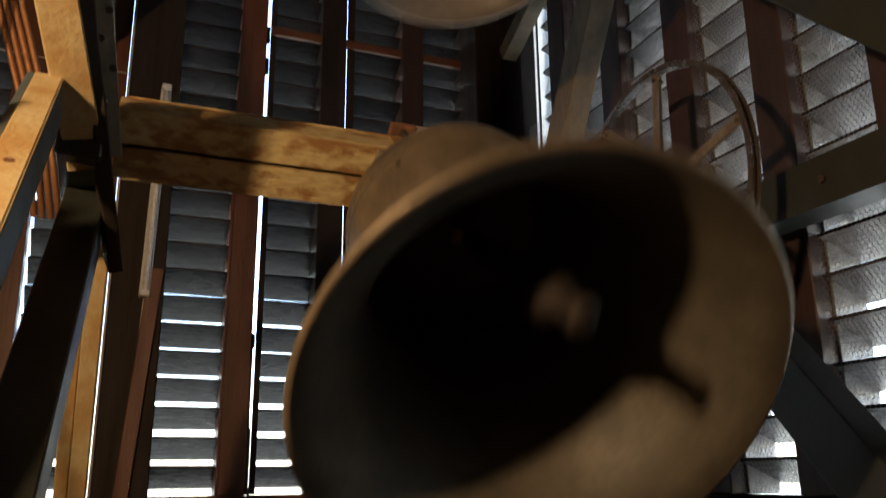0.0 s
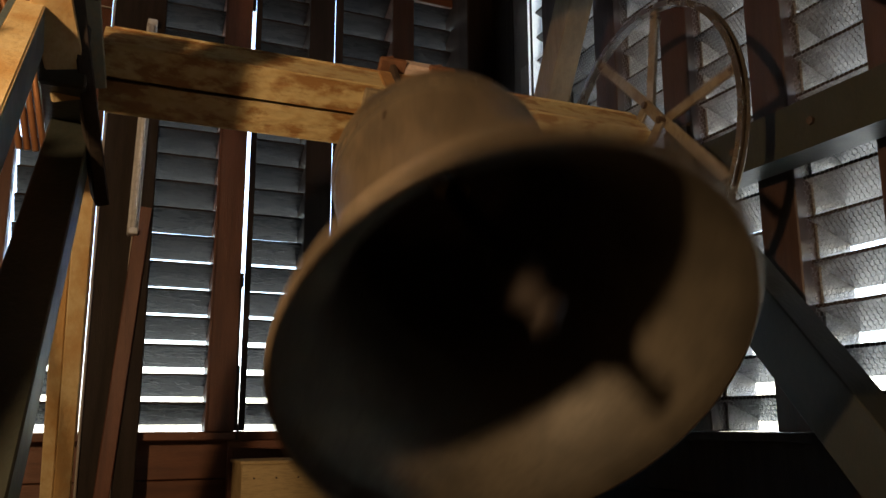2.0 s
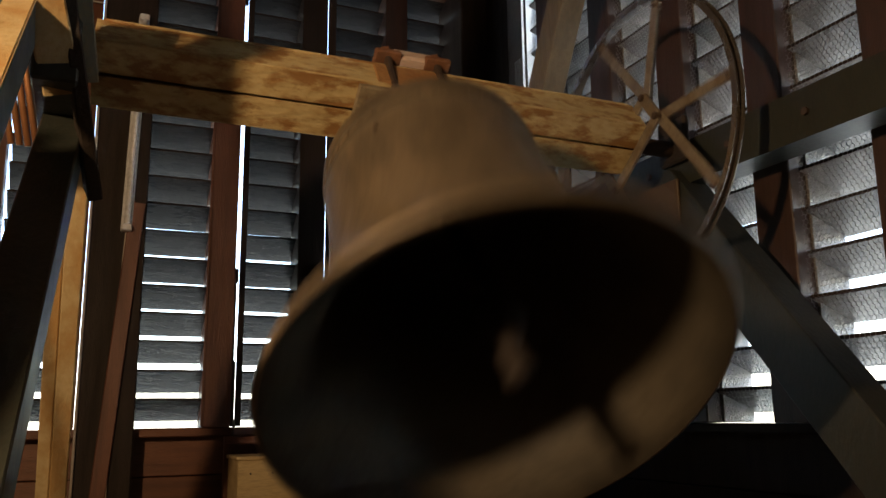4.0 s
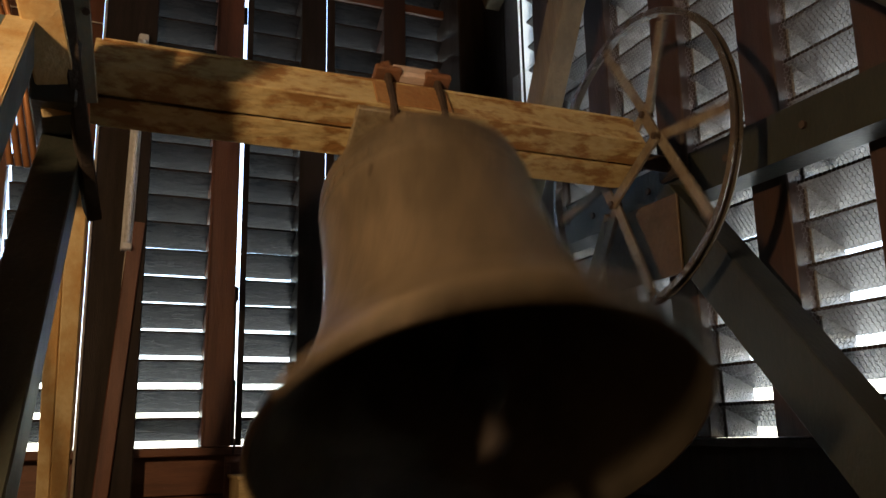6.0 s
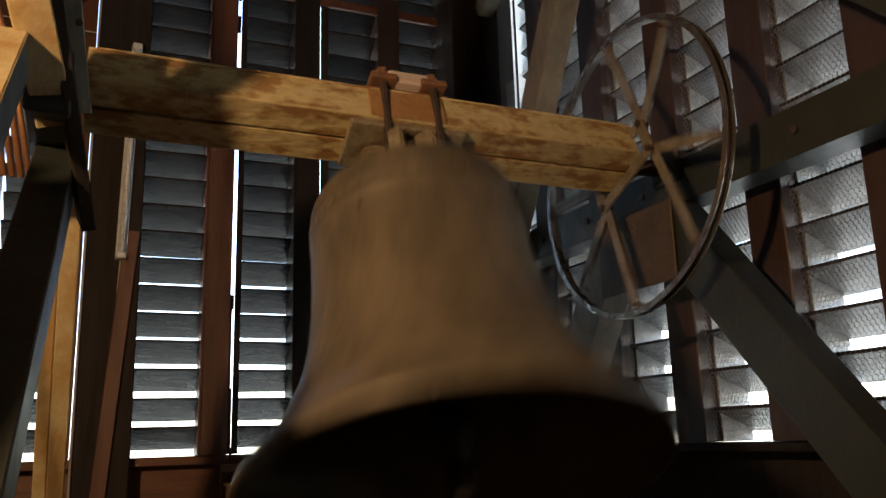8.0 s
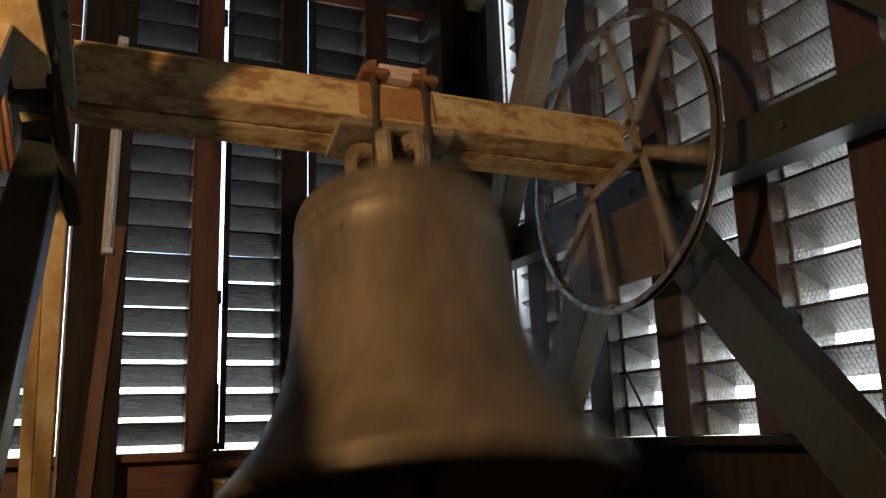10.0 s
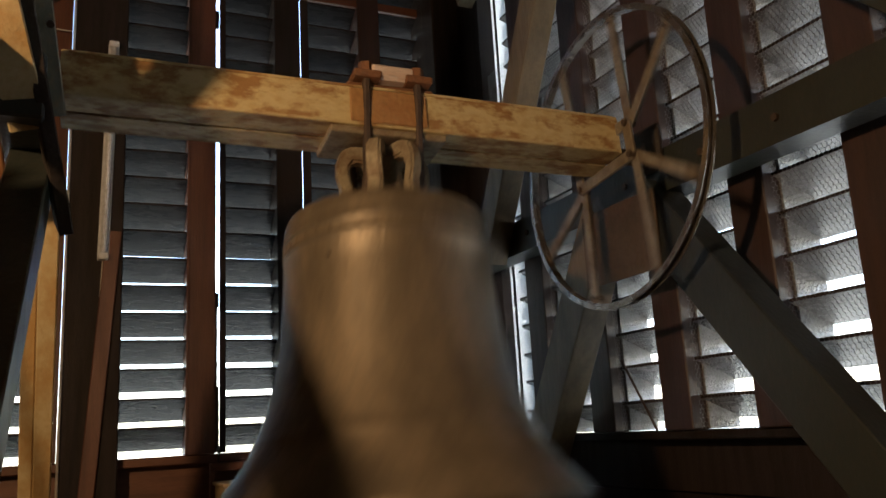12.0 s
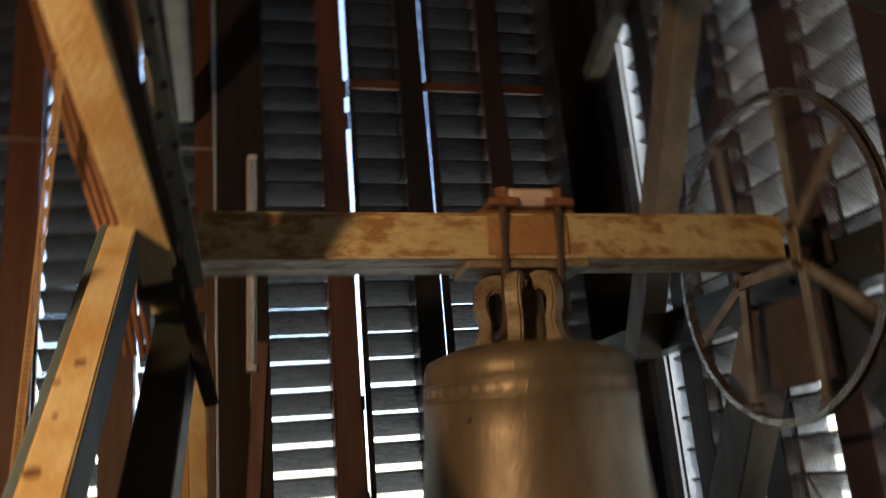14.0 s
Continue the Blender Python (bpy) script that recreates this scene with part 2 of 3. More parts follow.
def louvre_mesh(length, mat, along_y=False, high=SLAT_H, deep=SLAT_D):
    """One slat: its inner edge high, its outer edge low, from 0 to length."""
    bm = bmesh.new()
    t = 0.015
    k = math.hypot(deep, high)
    ny, nz = high / k * t, deep / k * t
    o = [(0, high), (ny * 0.8, high + nz * 1.0), (deep + ny, nz), (deep, 0)]
    ends = []
    for s in (0.0, length):
        ends.append([bm.verts.new((s, y, z) if not along_y else (y, s, z)) for y, z in o])
    for i in range(4):
        bm.faces.new((ends[0][i], ends[0][(i + 1) % 4], ends[1][(i + 1) % 4], ends[1][i]))
    bm.faces.new(ends[0])
    bm.faces.new(ends[1][::-1])
    bmesh.ops.recalc_face_normals(bm, faces=bm.faces[:])
    bmesh.ops.bevel(bm, geom=bm.edges[:], offset=0.0025, segments=1, affect="EDGES")
    me = bpy.data.meshes.new("slat")
    bm.to_mesh(me)
    bm.free()
    me.materials.append(mat)
    # edges facing the room are coloured near-black, as if the lamp missed them
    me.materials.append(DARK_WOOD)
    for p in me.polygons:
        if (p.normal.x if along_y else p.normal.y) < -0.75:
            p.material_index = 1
    return me


north = link("wall_north", boxed((west, N_Y + 0.14, -0.05), (E_X + 0.18, N_Y + 0.18, SILL - 0.02)), DARK_WOOD)
tagged(north, "louvred belfry wall with weathered slats between red-brown studs", "wall", kind="structure")
part("header", boxed((west, N_Y + 0.02, 5.28), (E_X + 0.18, N_Y + 0.18, TOP)), DARK_WOOD, north)
east = link("wall_east", boxed((E_X + 0.14, south, -0.05), (E_X + 0.18, N_Y + 0.14, SILL_E + 0.03)), DARK_WOOD)
tagged(east, "louvred belfry wall with wire mesh over its slats", "wall", kind="structure")
part("header", boxed((E_X + 0.02, south, 5.28), (E_X + 0.18, N_Y + 0.0, TOP)), DARK_WOOD, east)

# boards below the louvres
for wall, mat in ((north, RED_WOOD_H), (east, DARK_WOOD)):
    for i in range(6):
        edge = SILL if wall is north else SILL_E
        z0, z1 = edge - 0.255 * (i + 1), edge - 0.255 * i - 0.006
        z0 = max(z0, 0.0)
        if wall is north:
            part("board", boxed((west, N_Y + 0.10, z0), (E_X + 0.14, N_Y + 0.138, z1), 0.003), mat, wall)
        else:
            part("board", boxed((E_X + 0.10, south, z0 + 0.05 * (i < 5)), (E_X + 0.138, N_Y + 0.1, z1 + 0.05), 0.003), mat, wall)

# north: bays of slats (from, to), studs between
N_BAYS = [(0.458, 0.80), (1.003, 1.30), (1.512, 1.84), (1.972, 2.32), (-0.235, 0.10), (-0.73, -0.40), (-1.23, -0.90), (-1.73, -1.40)]
N_STUDS = [(0.793, 0.944, 0), (1.292, 1.449, 0.01), (1.832, 1.98, 0.0), (0.06, 0.165, 0), (-0.412, -0.25, 0), (-0.912, -0.745, 0), (-1.412, -1.25, 0), (-2.19, -1.72, 0)]
meshes = {}
for a, b in N_BAYS:
    key = round(b - a, 3)
    me = meshes.setdefault(key, louvre_mesh(b - a, SLAT_WOOD_SHADED))
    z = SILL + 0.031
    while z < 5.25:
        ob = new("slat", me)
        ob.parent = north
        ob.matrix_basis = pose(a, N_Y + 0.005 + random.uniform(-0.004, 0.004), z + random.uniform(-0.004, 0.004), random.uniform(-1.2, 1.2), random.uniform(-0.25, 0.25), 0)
        z += PITCH
# stiles beside the studs leave a clean slit of daylight
for x0, x1, z0 in ((0.970, 1.004, SILL), (1.4635, 1.513, SILL), (-0.739, -0.726, SILL)):
    part("stile", boxed((x0, N_Y - 0.008, z0), (x1, N_Y + 0.003, 5.27), 0.002), DARK_WOOD, north)
for x0, x1, z0, z1 in ((0.9445, 0.9695, SILL, 1.80), (0.9445, 0.960, 1.80, 2.24), (0.9445, 0.9695, 2.24, 2.32), (0.9445, 0.9695, 3.94, 4.05), (0.9445, 0.9695, 4.155, 4.265), (1.4495, 1.463, 3.65, 4.16), (1.4495, 1.463, 4.19, 4.243), (1.4495, 1.463, SILL, 2.3)):
    part("filler", boxed((x0, N_Y + 0.01, z0), (x1, N_Y + 0.03, z1), 0.002), RED_WOOD_SHADED, north)
# second and third stud take darker tones in place of shade
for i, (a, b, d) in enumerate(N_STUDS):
    part("stud", boxed((a, N_Y - 0.035 - d, SILL - 0.004), (b, N_Y + 0.139, 5.28), 0.005), (RED_WOOD, DARK_WOOD, RED_WOOD_SHADED)[i] if i < 3 else RED_WOOD, north)
# stud's shadow strip and cover laths
for a, b in ((0.786, 0.800),):
    part("lath", boxed((a, N_Y - 0.05, SILL), (b, N_Y - 0.036, 5.2), 0.002), RED_WOOD, north)
part("rail", boxed((0.97, N_Y - 0.03, 4.20), (2.27, N_Y + 0.004, 4.255), 0.004), RED_WOOD_H, north)
part("sill", boxed((west, N_Y - 0.01, SILL - 0.05), (E_X, N_Y + 0.098, SILL - 0.004), 0.005), RED_WOOD_H, north)

# east: bays along y
# unseen southern bays are closed with added boarding to cut the fill daylight
part("boarding", boxed((E_X + 0.02, south, SILL_E + 0.049), (E_X + 0.139, 0.496, 5.279)), DARK_WOOD, east, "unseen dark boarding added to block daylight behind the camera")
E_MESH, E_END = louvre_mesh(0.352, SLAT_WOOD_LIT, True, 0.082, 0.195), louvre_mesh(0.165, SLAT_WOOD_LIT, True, 0.082, 0.195)
for k in range(-3, 5):
    a = 2.05 + 0.515 * k
    if a > 4.3:
        continue
    z = SILL_E + 0.085
    length = E_END if k == 4 else E_MESH
    while z < 5.25:
        ob = new("slat", length)
        ob.parent = east
        ob.matrix_basis = pose(E_X + 0.004 + random.uniform(-0.004, 0.004), a - 0.008, z + random.uniform(-0.004, 0.004), random.uniform(-0.35, 0.35), random.uniform(-1.2, 1.2), 0)
        z += PITCH
    if k < 4:
        part("stud", boxed((E_X - 0.045, a + 0.334, SILL_E + 0.05), (E_X + 0.139, a + 0.508, 5.28), 0.005), RED_WOOD_SHADED, east)
        part("cheek", boxed((E_X + 0.03, a + 0.322, SILL_E + 0.05), (E_X + 0.185, a + 0.3338, 5.28), 0.002), SLAT_WOOD_LIT, east, "grey weathered side board of the louvre")
part("sill", boxed((E_X - 0.02, south, SILL_E + 0.012), (E_X + 0.098, N_Y - 0.25, SILL_E + 0.048), 0.005), DARK_WOOD, east)
# narrow end panel of pale glazing battens beside the corner
PALE_SHEET = bpy.data.materials.new("pale_translucent_sheet")
PALE_SHEET.use_nodes = True
pn = PALE_SHEET.node_tree
tr = pn.nodes.new("ShaderNodeBsdfTranslucent")
tr.inputs["Color"].default_value = (0.5, 0.52, 0.53, 1)
mx = pn.nodes.new("ShaderNodeMixShader")
mx.inputs["Fac"].default_value = 0.6
pn.nodes["Principled BSDF"].inputs["Base Color"].default_value = (0.7, 0.7, 0.68, 1)
pn.links.new(pn.nodes["Principled BSDF"].outputs["BSDF"], mx.inputs[1])
pn.links.new(tr.outputs["BSDF"], mx.inputs[2])
pn.links.new(mx.outputs["Shader"], pn.nodes["Material Output"].inputs["Surface"])
part("sheet", boxed((E_X + 0.052, 4.27, SILL_E + 0.05), (E_X + 0.056, 4.44, 5.25)), PALE_SHEET, east, "pale translucent sheet")
part("batten", boxed((E_X + 0.02, 4.345, SILL_E + 0.05), (E_X + 0.030, 4.357, 5.25)), DARK_WOOD, east)
part("stud", boxed((E_X - 0.05, 4.44, SILL_E + 0.05), (E_X + 0.1, 4.80, 5.28), 0.005), DARK_WOOD, east)

# posts
def post(lo, hi, mat, label):
    return tagged(link("post", boxed(lo, hi, 0.008), mat), label, "post", kind="structure")


post((0.168, 4.885, 0), (0.452, N_Y + 0.13, 5.6), DARK_WOOD, "thick dark timber post against the louvred wall")
post((2.255, 4.72, 0), (2.475, N_Y + 0.095, 5.6), DARK_WOOD, "thick dark timber corner post of the belfry")

# wire mesh over the east louvres
def hex_mesh(y0, y1, z0, z1, x, s=0.0115, r=0.0007):
    verts, faces = [], []
    w, h = s * math.sqrt(3), s * 1.5
    rows, cols = int((z1 - z0) / h), int((y1 - y0) / w)

    def strand(a, b):
        n = len(verts)
        d = (b[0] - a[0], b[1] - a[1])
        k = math.hypot(*d)
        py, pz = -d[1] / k * r, d[0] / k * r
        for e in (a, b):
            verts.extend([(x - r, e[0], e[1]), (x + r, e[0] + py, e[1] + pz), (x + r, e[0] - py, e[1] - pz)])
        for i in range(3):
            j = (i + 1) % 3
            faces.append((n + i, n + j, n + 3 + j, n + 3 + i))

    for j in range(rows):
        for i in range(cols):
            cy, cz = y0 + w * (i + 0.5 * (j % 2)), z0 + h * j
            strand((cy, cz + s * 0.5), (cy + w / 2, cz + s))
            strand((cy + w / 2, cz + s), (cy + w, cz + s * 0.5))
            strand((cy, cz + s * 0.5), (cy, cz - s * 0.5))
    me = bpy.data.meshes.new("wire_mesh")
    me.from_pydata(verts, [], faces)
    me.materials.append(WIRE)
    return me


netting = new("wire_mesh", hex_mesh(1.5, 4.45, SILL_E + 0.05, 3.6, E_X - 0.004))
netting.parent = east
netting["kind"] = "stuff"

# ---- things on the north wall ----
light = empty("tube_light", (0.352, 4.885, 2.46))
light.rotation_euler.y = radians(1.2)
tagged(light, "white fluorescent tube light, switched off, on the dark post", "tube light")
part("housing", boxed((-0.028, -0.03, 0.0), (0.028, 0.0, 1.225), 0.006), TUBE_WHITE, light)
tb = bmesh.new()
tube(tb, [(0, -0.05, 0.03), (0, -0.05, 1.195)], 0.016, 12)
part("tube", tb, TUBE_WHITE, light, smooth=True)
for z in (0.0, 1.19):
    part("end_cap", boxed((-0.026, -0.07, z), (0.026, -0.001, z + 0.035), 0.006), TUBE_WHITE, light)
# slanting streak of lamp light on the post, built as a thin red-brown strip
streak = prism(bmesh.new(), rect(0.075, 0.016, 0.004), (0.215, 4.868, 0.0), (0.405, 4.868, 2.62), (0, 1, 0))
tagged(link("plank", streak, RED_WOOD), "red-brown strip standing in for a slanting streak of lamp light on the post", "plank")
wb = bmesh.new()
tube(wb, [(-1.30, 4.9, 3.81), (-0.573, 4.9, 3.773), (0.167, 4.9, 3.745)], 0.004, 6)
tagged(link("wire", wb, CABLE_GREY), "thin pale wire stretched along the louvred wall", "wire")
wb = bmesh.new()
tube(wb, [(2.466, 3.36, 1.76), (2.466, 3.16, 1.452)], 0.006, 6)
tagged(link("rod", wb, DARK_IRON), "thin dark rod leaning against the wire mesh", "rod")
wb = bmesh.new()
tube(wb, curve_points([(0.958, 4.955, 1.40), (0.958, 4.93, 1.46), (0.955, 4.90, 1.475), (0.953, 4.89, 1.44)], 5), 0.006, 6)
tagged(link("hook", wb, DARK_IRON), "small dark iron hook on the sill", "hook")
cb = bmesh.new()
tube(cb, curve_points([(0.352, 4.876, 2.46), (0.345, 4.872, 2.25), (0.352, 4.874, 2.0), (0.335, 4.872, 1.7), (0.338, 4.872, 1.3), (0.33, 4.872, 0.6), (0.33, 4.872, 0.02)], 6), 0.004, 6)
tagged(link("cable", cb, CABLE_GREY, smooth=True), "thin pale cable hanging from the tube light down the post", "cable")
pb = bmesh.new()
tube(pb, [(0.175, 4.868, 0.0), (0.175, 4.868, 5.6)], 0.007, 8)
tagged(link("conduit", pb, CABLE_GREY, smooth=True), "thin grey conduit running up the timber post", "conduit")

crate = empty("plywood_box", (0.92, 4.52, 0.0))
tagged(crate, "pale plywood box standing before the louvred wall", "box")
part("front", boxed((0, 0, 0), (0.46, 0.018, 1.285), 0.003), PLYWOOD, crate)
part("side_panel", boxed((0, 0.0185, 0), (0.018, 0.30, 1.285), 0.003), PLYWOOD, crate)
part("side_panel", boxed((0.442, 0.0185, 0), (0.46, 0.30, 1.285), 0.003), PLYWOOD, crate)
part("lid", boxed((-0.01, -0.006, 1.2855), (0.47, 0.31, 1.303), 0.003), PLYWOOD, crate)
for i in range(4):
    sb = bmesh.new()
    tube(sb, [(0.06 + 0.11 * i, -0.004, 1.22), (0.06 + 0.11 * i, 0.001, 1.22)], 0.005, 8)
    part("screw", sb, DARK_IRON, crate)
bar_ = empty("rail_stand", (0.90, 4.60, 0.0))
tagged(bar_, "brown wooden hand rail on two posts behind the box", "rail")
part("bar", boxed((0, 0.24, 1.355), (0.38, 0.28, 1.395), 0.004), RED_WOOD_H, bar_)
for x in (0.0, 0.34):
    part("post", boxed((x, 0.245, 0), (x + 0.03, 0.275, 1.3545), 0.004), RED_WOOD, bar_)

# ---- the bell frame ----
PIVOT, SIZE = (1.10, 2.67, 2.46), 1.05
HANG = (1.146, 2.79, 2.509)


right = empty("bell_frame")
tagged(right, "grey-green steel side frame carrying the wheel end of the bell yoke", "bell frame")
b = prism(bmesh.new(), channel(0.13, 0.165, 0.012), (2.30, 0.6, 2.42), (2.30, 4.70, 2.42))
part("rail", b, DARK_GREEN, right)
b = prism(bmesh.new(), rect(0.19, 0.13), (2.25, 3.074, 2.335), (2.25, 4.62, 0.0), (1, 0, 0))
part("leg", b, TAN_WOOD, right)
b = prism(bmesh.new(), rect(0.19, 0.13), (2.25, 2.79, 2.335), (2.25, 0.795, 0.0), (1, 0, 0))
part("leg", b, DARK_GREEN, right)
b = prism(bmesh.new(), rect(0.15, 0.12), (2.17, 3.99, 2.34), (2.17, 2.99, 4.04), (1, 0, 0))
part("upper_leg", b, TAN_WOOD, right)
b = prism(bmesh.new(), rect(0.16, 0.12), (2.17, 1.32, 2.34), (2.17, 2.98, 4.04), (1, 0, 0))
part("upper_leg", b, DARK_GREEN, right)
part("gusset", boxed((2.168, 2.66, 2.04), (2.180, 3.14, 2.345), 0.003), BROWN_BOARD, right, "brown plate joining the legs under the rail")
part("bearing", boxed((2.20, 2.64, 2.42), (2.232, 2.80, 2.60), 0.010), CLAPPER_IRON, right, "dark cast bearing block")
b = prism(bmesh.new(), channel(0.12, 0.15, 0.01), (2.18, 1.2, 4.115), (2.18, 3.4, 4.115))
part("upper_rail", b, DARK_GREEN, right)
for y in (2.1, 2.45, 2.9, 3.3, 3.7, 4.2):
    bb = bmesh.new()
    tube(bb, [(2.232, y, 2.42), (2.222, y, 2.42)], 0.014, 6)
    part("bolt", bb, DARK_IRON, right)
b = prism(bmesh.new(), rect(0.10, 0.10), (2.385, 4.52, 4.10), (2.385, 3.45, 4.62), (1, 0, 0))
part("knee_brace", b, TAN_WOOD, right)

left = empty("bell_frame")
tagged(left, "ochre and grey-green steel side frame with gusset plate and diagonal legs", "bell frame")
# two parallel legs, one before the other; each line is given by its place at y0 and its run per metre of y
def along(x, z, kx, m, y0, y):
    return (x + kx * (y - y0), y, z + m * (y - y0))


b = prism(bmesh.new(), rect(0.14, 0.102), along(0.068, 1.845, 0.055, 0.9, 2.2, 2.70), along(0.068, 1.845, 0.055, 0.9, 2.2, 0.20), (1, 0, 0))
part("leg", b, DARK_GREEN, left, "dark green painted leg")
# one leg in two colours: ochre lamp-lit face, blue-grey unlit side
b = prism(bmesh.new(), rect(0.006, 0.062), along(0.0, 2.458, 0.02, 0.85, 2.252, 2.21), along(0.0, 2.458, 0.02, 0.85, 2.252, 0.3), (1, 0, 0))
part("flange", b, OCHRE_STEEL, left, "ochre painted flange with rust stains")
b = prism(bmesh.new(), rect(0.11, 0.080), along(-0.011, 2.378, 0.02, 0.85, 2.252, 2.27), along(-0.011, 2.360, 0.02, 0.85, 2.252, 0.35), (1, 0, 0))
part("leg", b, UNLIT_STEEL, left, "steel leg coloured blue-grey for its side away from the lamp")
for f, g, r in ((0.28, 0.012, 0.010), (0.31, -0.014, 0.007), (0.36, 0.0, 0.005), (0.43, -0.006, 0.012), (0.47, -0.024, 0.010), (0.56, 0.01, 0.006)):
    p = Vector(along(-0.011, 2.458, 0.02, 0.85, 2.252, 2.16)).lerp(Vector(along(-0.011, 2.458, 0.02, 0.85, 2.252, 0.3)), f * 0.75) + Vector((g, -0.0017, 0.0022))
    bb = bmesh.new()
    tube(bb, [p + Vector((0, -0.001, 0.001)), p + Vector((0, 0.0008, -0.001))], r, 9)
    part("rust_stain", bb, RUST, left)
b = prism(bmesh.new(), rect(0.12, 0.055), (0.135, 2.86, 2.34), (0.135, 4.35, 0.0), (1, 0, 0))
part("leg", b, OCHRE_STEEL, left, "ochre painted channel leg")
b = prism(bmesh.new(), rect(0.10, 0.042), (0.085, 2.88, 2.34), (0.085, 4.37, 0.0), (1, 0, 0))
part("leg", b, OCHRE_STEEL, left, "ochre painted channel leg")
b = prism(bmesh.new(), rect(0.10, 0.090), along(0.058, 2.395, 0.24, -0.72, 2.314, 2.43), along(0.058, 2.395, 0.24, -0.72, 2.314, 0.6), (1, 0.24, 0))
part("upper_brace", b, OCHRE_STEEL, left, "ochre painted steel brace")
b = prism(bmesh.new(), rect(0.085, 0.036), along(0.102, 2.40, 0.26, -1.12, 2.314, 2.60), along(0.102, 2.40, 0.26, -1.12, 2.314, 1.0), (1, 0.26, 0))
part("angle_bar", b, CLAPPER_IRON, left, "black steel angle")
b = prism(bmesh.new(), rect(0.008, 0.046), along(0.112, 2.56, 0.20, -1.12, 2.314, 2.50), along(0.112, 2.56, 0.20, -1.12, 2.314, 1.75), (1, 0.2, 0))
part("gusset", b, FRAME_PAINT, left, "grey gusset plate with bolts")
for i in range(10):
    y = 2.34 - 0.048 * i
    p = Vector(along(0.112, 2.56, 0.20, -1.12, 2.314, y)) + Vector((0.012 * (-1) ** i, -0.003, -0.003))
    bb = bmesh.new()
    tube(bb, [p, p + Vector((0, -0.005, -0.0045))], 0.010, 6)
    part("bolt", bb, DARK_IRON, left)
# two unseen planks, added only to cast shade on the bell
b = prism(bmesh.new(), rect(0.26, 0.03), (-0.22, 1.90, 2.24), (-0.22, 1.16, 1.01), (1, 0, 0))
part("plank", b, DARK_WOOD, left, "dark wide plank added out of view to shade the bell")
b = prism(bmesh.new(), rect(0.16, 0.03), (-0.32, 1.94, 2.238), (-0.32, 1.40, 1.34), (1, 0, 0))
part("plank", b, DARK_WOOD, left, "dark narrow plank added out of view to shade the bell")
part("head_block", boxed((0.02, 2.33, 2.28), (0.125, 3.0, 2.42), 0.006), DARK_GREEN, left)
# bracket added as shadow caster for the left end of the yoke
part("bracket", boxed((0.0, 2.385, 2.4205), (0.125, 2.52, 2.63), 0.008), DARK_GREEN, left, "dark green bracket added on the head block to shade the yoke end")
part("bearing", boxed((0.03, 2.70, 2.425), (0.125, 2.92, 2.60), 0.012), DARK_IRON, left, "dark bearing block")


# ---- the swinging bell ----
def bell_body(bm, s, wall=1.0, n=96):
    """A bell whose shoulder is at z 0; s scales the classic profile (mouth radius 0.575 at s 1)."""
    outer = [(0.05, 0.060), (0.17, 0.054), (0.22, 0.044), (0.27, 0.026), (0.300, 0.012), (0.310, 0.003), (0.315, -0.010), (0.318, -0.03), (0.319, -0.055),
             (0.3225, -0.058), (0.3225, -0.066), (0.320, -0.070), (0.320, -0.098), (0.3235, -0.101), (0.3235, -0.109), (0.321, -0.113),
             (0.323, -0.20), (0.328, -0.30), (0.337, -0.40), (0.352, -0.50), (0.374, -0.59), (0.403, -0.67), (0.419, -0.705), (0.424, -0.708),
             (0.428, -0.724), (0.430, -0.732), (0.455, -0.775), (0.497, -0.83), (0.540, -0.88), (0.568, -0.915), (0.575, -0.932), (0.572, -0.945)]
    inner = [(0.545, -0.948), (0.500, -0.90), (0.462, -0.86), (0.425, -0.80), (0.390, -0.72), (0.355, -0.63), (0.325, -0.52), (0.303, -0.38),
             (0.290, -0.22), (0.282, -0.08), (0.265, -0.02), (0.22, 0.008), (0.12, 0.018), (0.03, 0.02)]
    flare = [(r if r < 0.305 else 0.313 + (r - 0.319) * 0.91, z if z > -0.12 else -0.12 + (z + 0.12) * 0.895) for r, z in outer]
    flare += [(r if r < 0.29 else 0.29 + (r - 0.29) * 0.95, z if z > -0.12 else -0.12 + (z + 0.12) * 0.895) for r, z in inner]
    return lathe(bm, [(r * s, z * s) for r, z in flare], n)


SHOULDER = -0.342
bell = empty("swinging_bell", HANG)
bell.scale = (SIZE, SIZE, SIZE)
tagged(bell, "large dusty bronze bell swinging on a rusty ochre steel yoke", "bell")
bm = bmesh.new()
bell_body(bm, 1.0)
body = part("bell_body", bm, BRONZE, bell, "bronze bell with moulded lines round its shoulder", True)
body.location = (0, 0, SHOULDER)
body.data.materials.append(BRONZE_SHADED)
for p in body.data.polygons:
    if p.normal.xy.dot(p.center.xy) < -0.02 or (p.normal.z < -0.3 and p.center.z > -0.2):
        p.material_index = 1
# raised band of unreadable lettering under the shoulder
bm = bmesh.new()
random.seed(8)
for i in range(46):
    a = 2 * math.pi * i / 46
    if random.random() < 0.16:
        continue
    w, h = random.uniform(0.010, 0.017), random.uniform(0.009, 0.012)
    g = bmesh.ops.create_cube(bm, size=1.0)
    for v in g["verts"]:
        v.co = Vector((0.3135 + v.co.x * 0.005, v.co.y * w * 2, v.co.z * h * 2 - 0.084))
    bmesh.ops.rotate(bm, verts=g["verts"], cent=(0, 0, 0), matrix=Matrix.Rotation(a, 3, "Z"))
band = part("lettering", bm, BRONZE, bell, "raised unreadable lettering band")
band.location = (0, 0, SHOULDER)
band["kind"] = "stuff"
bm = bmesh.new()
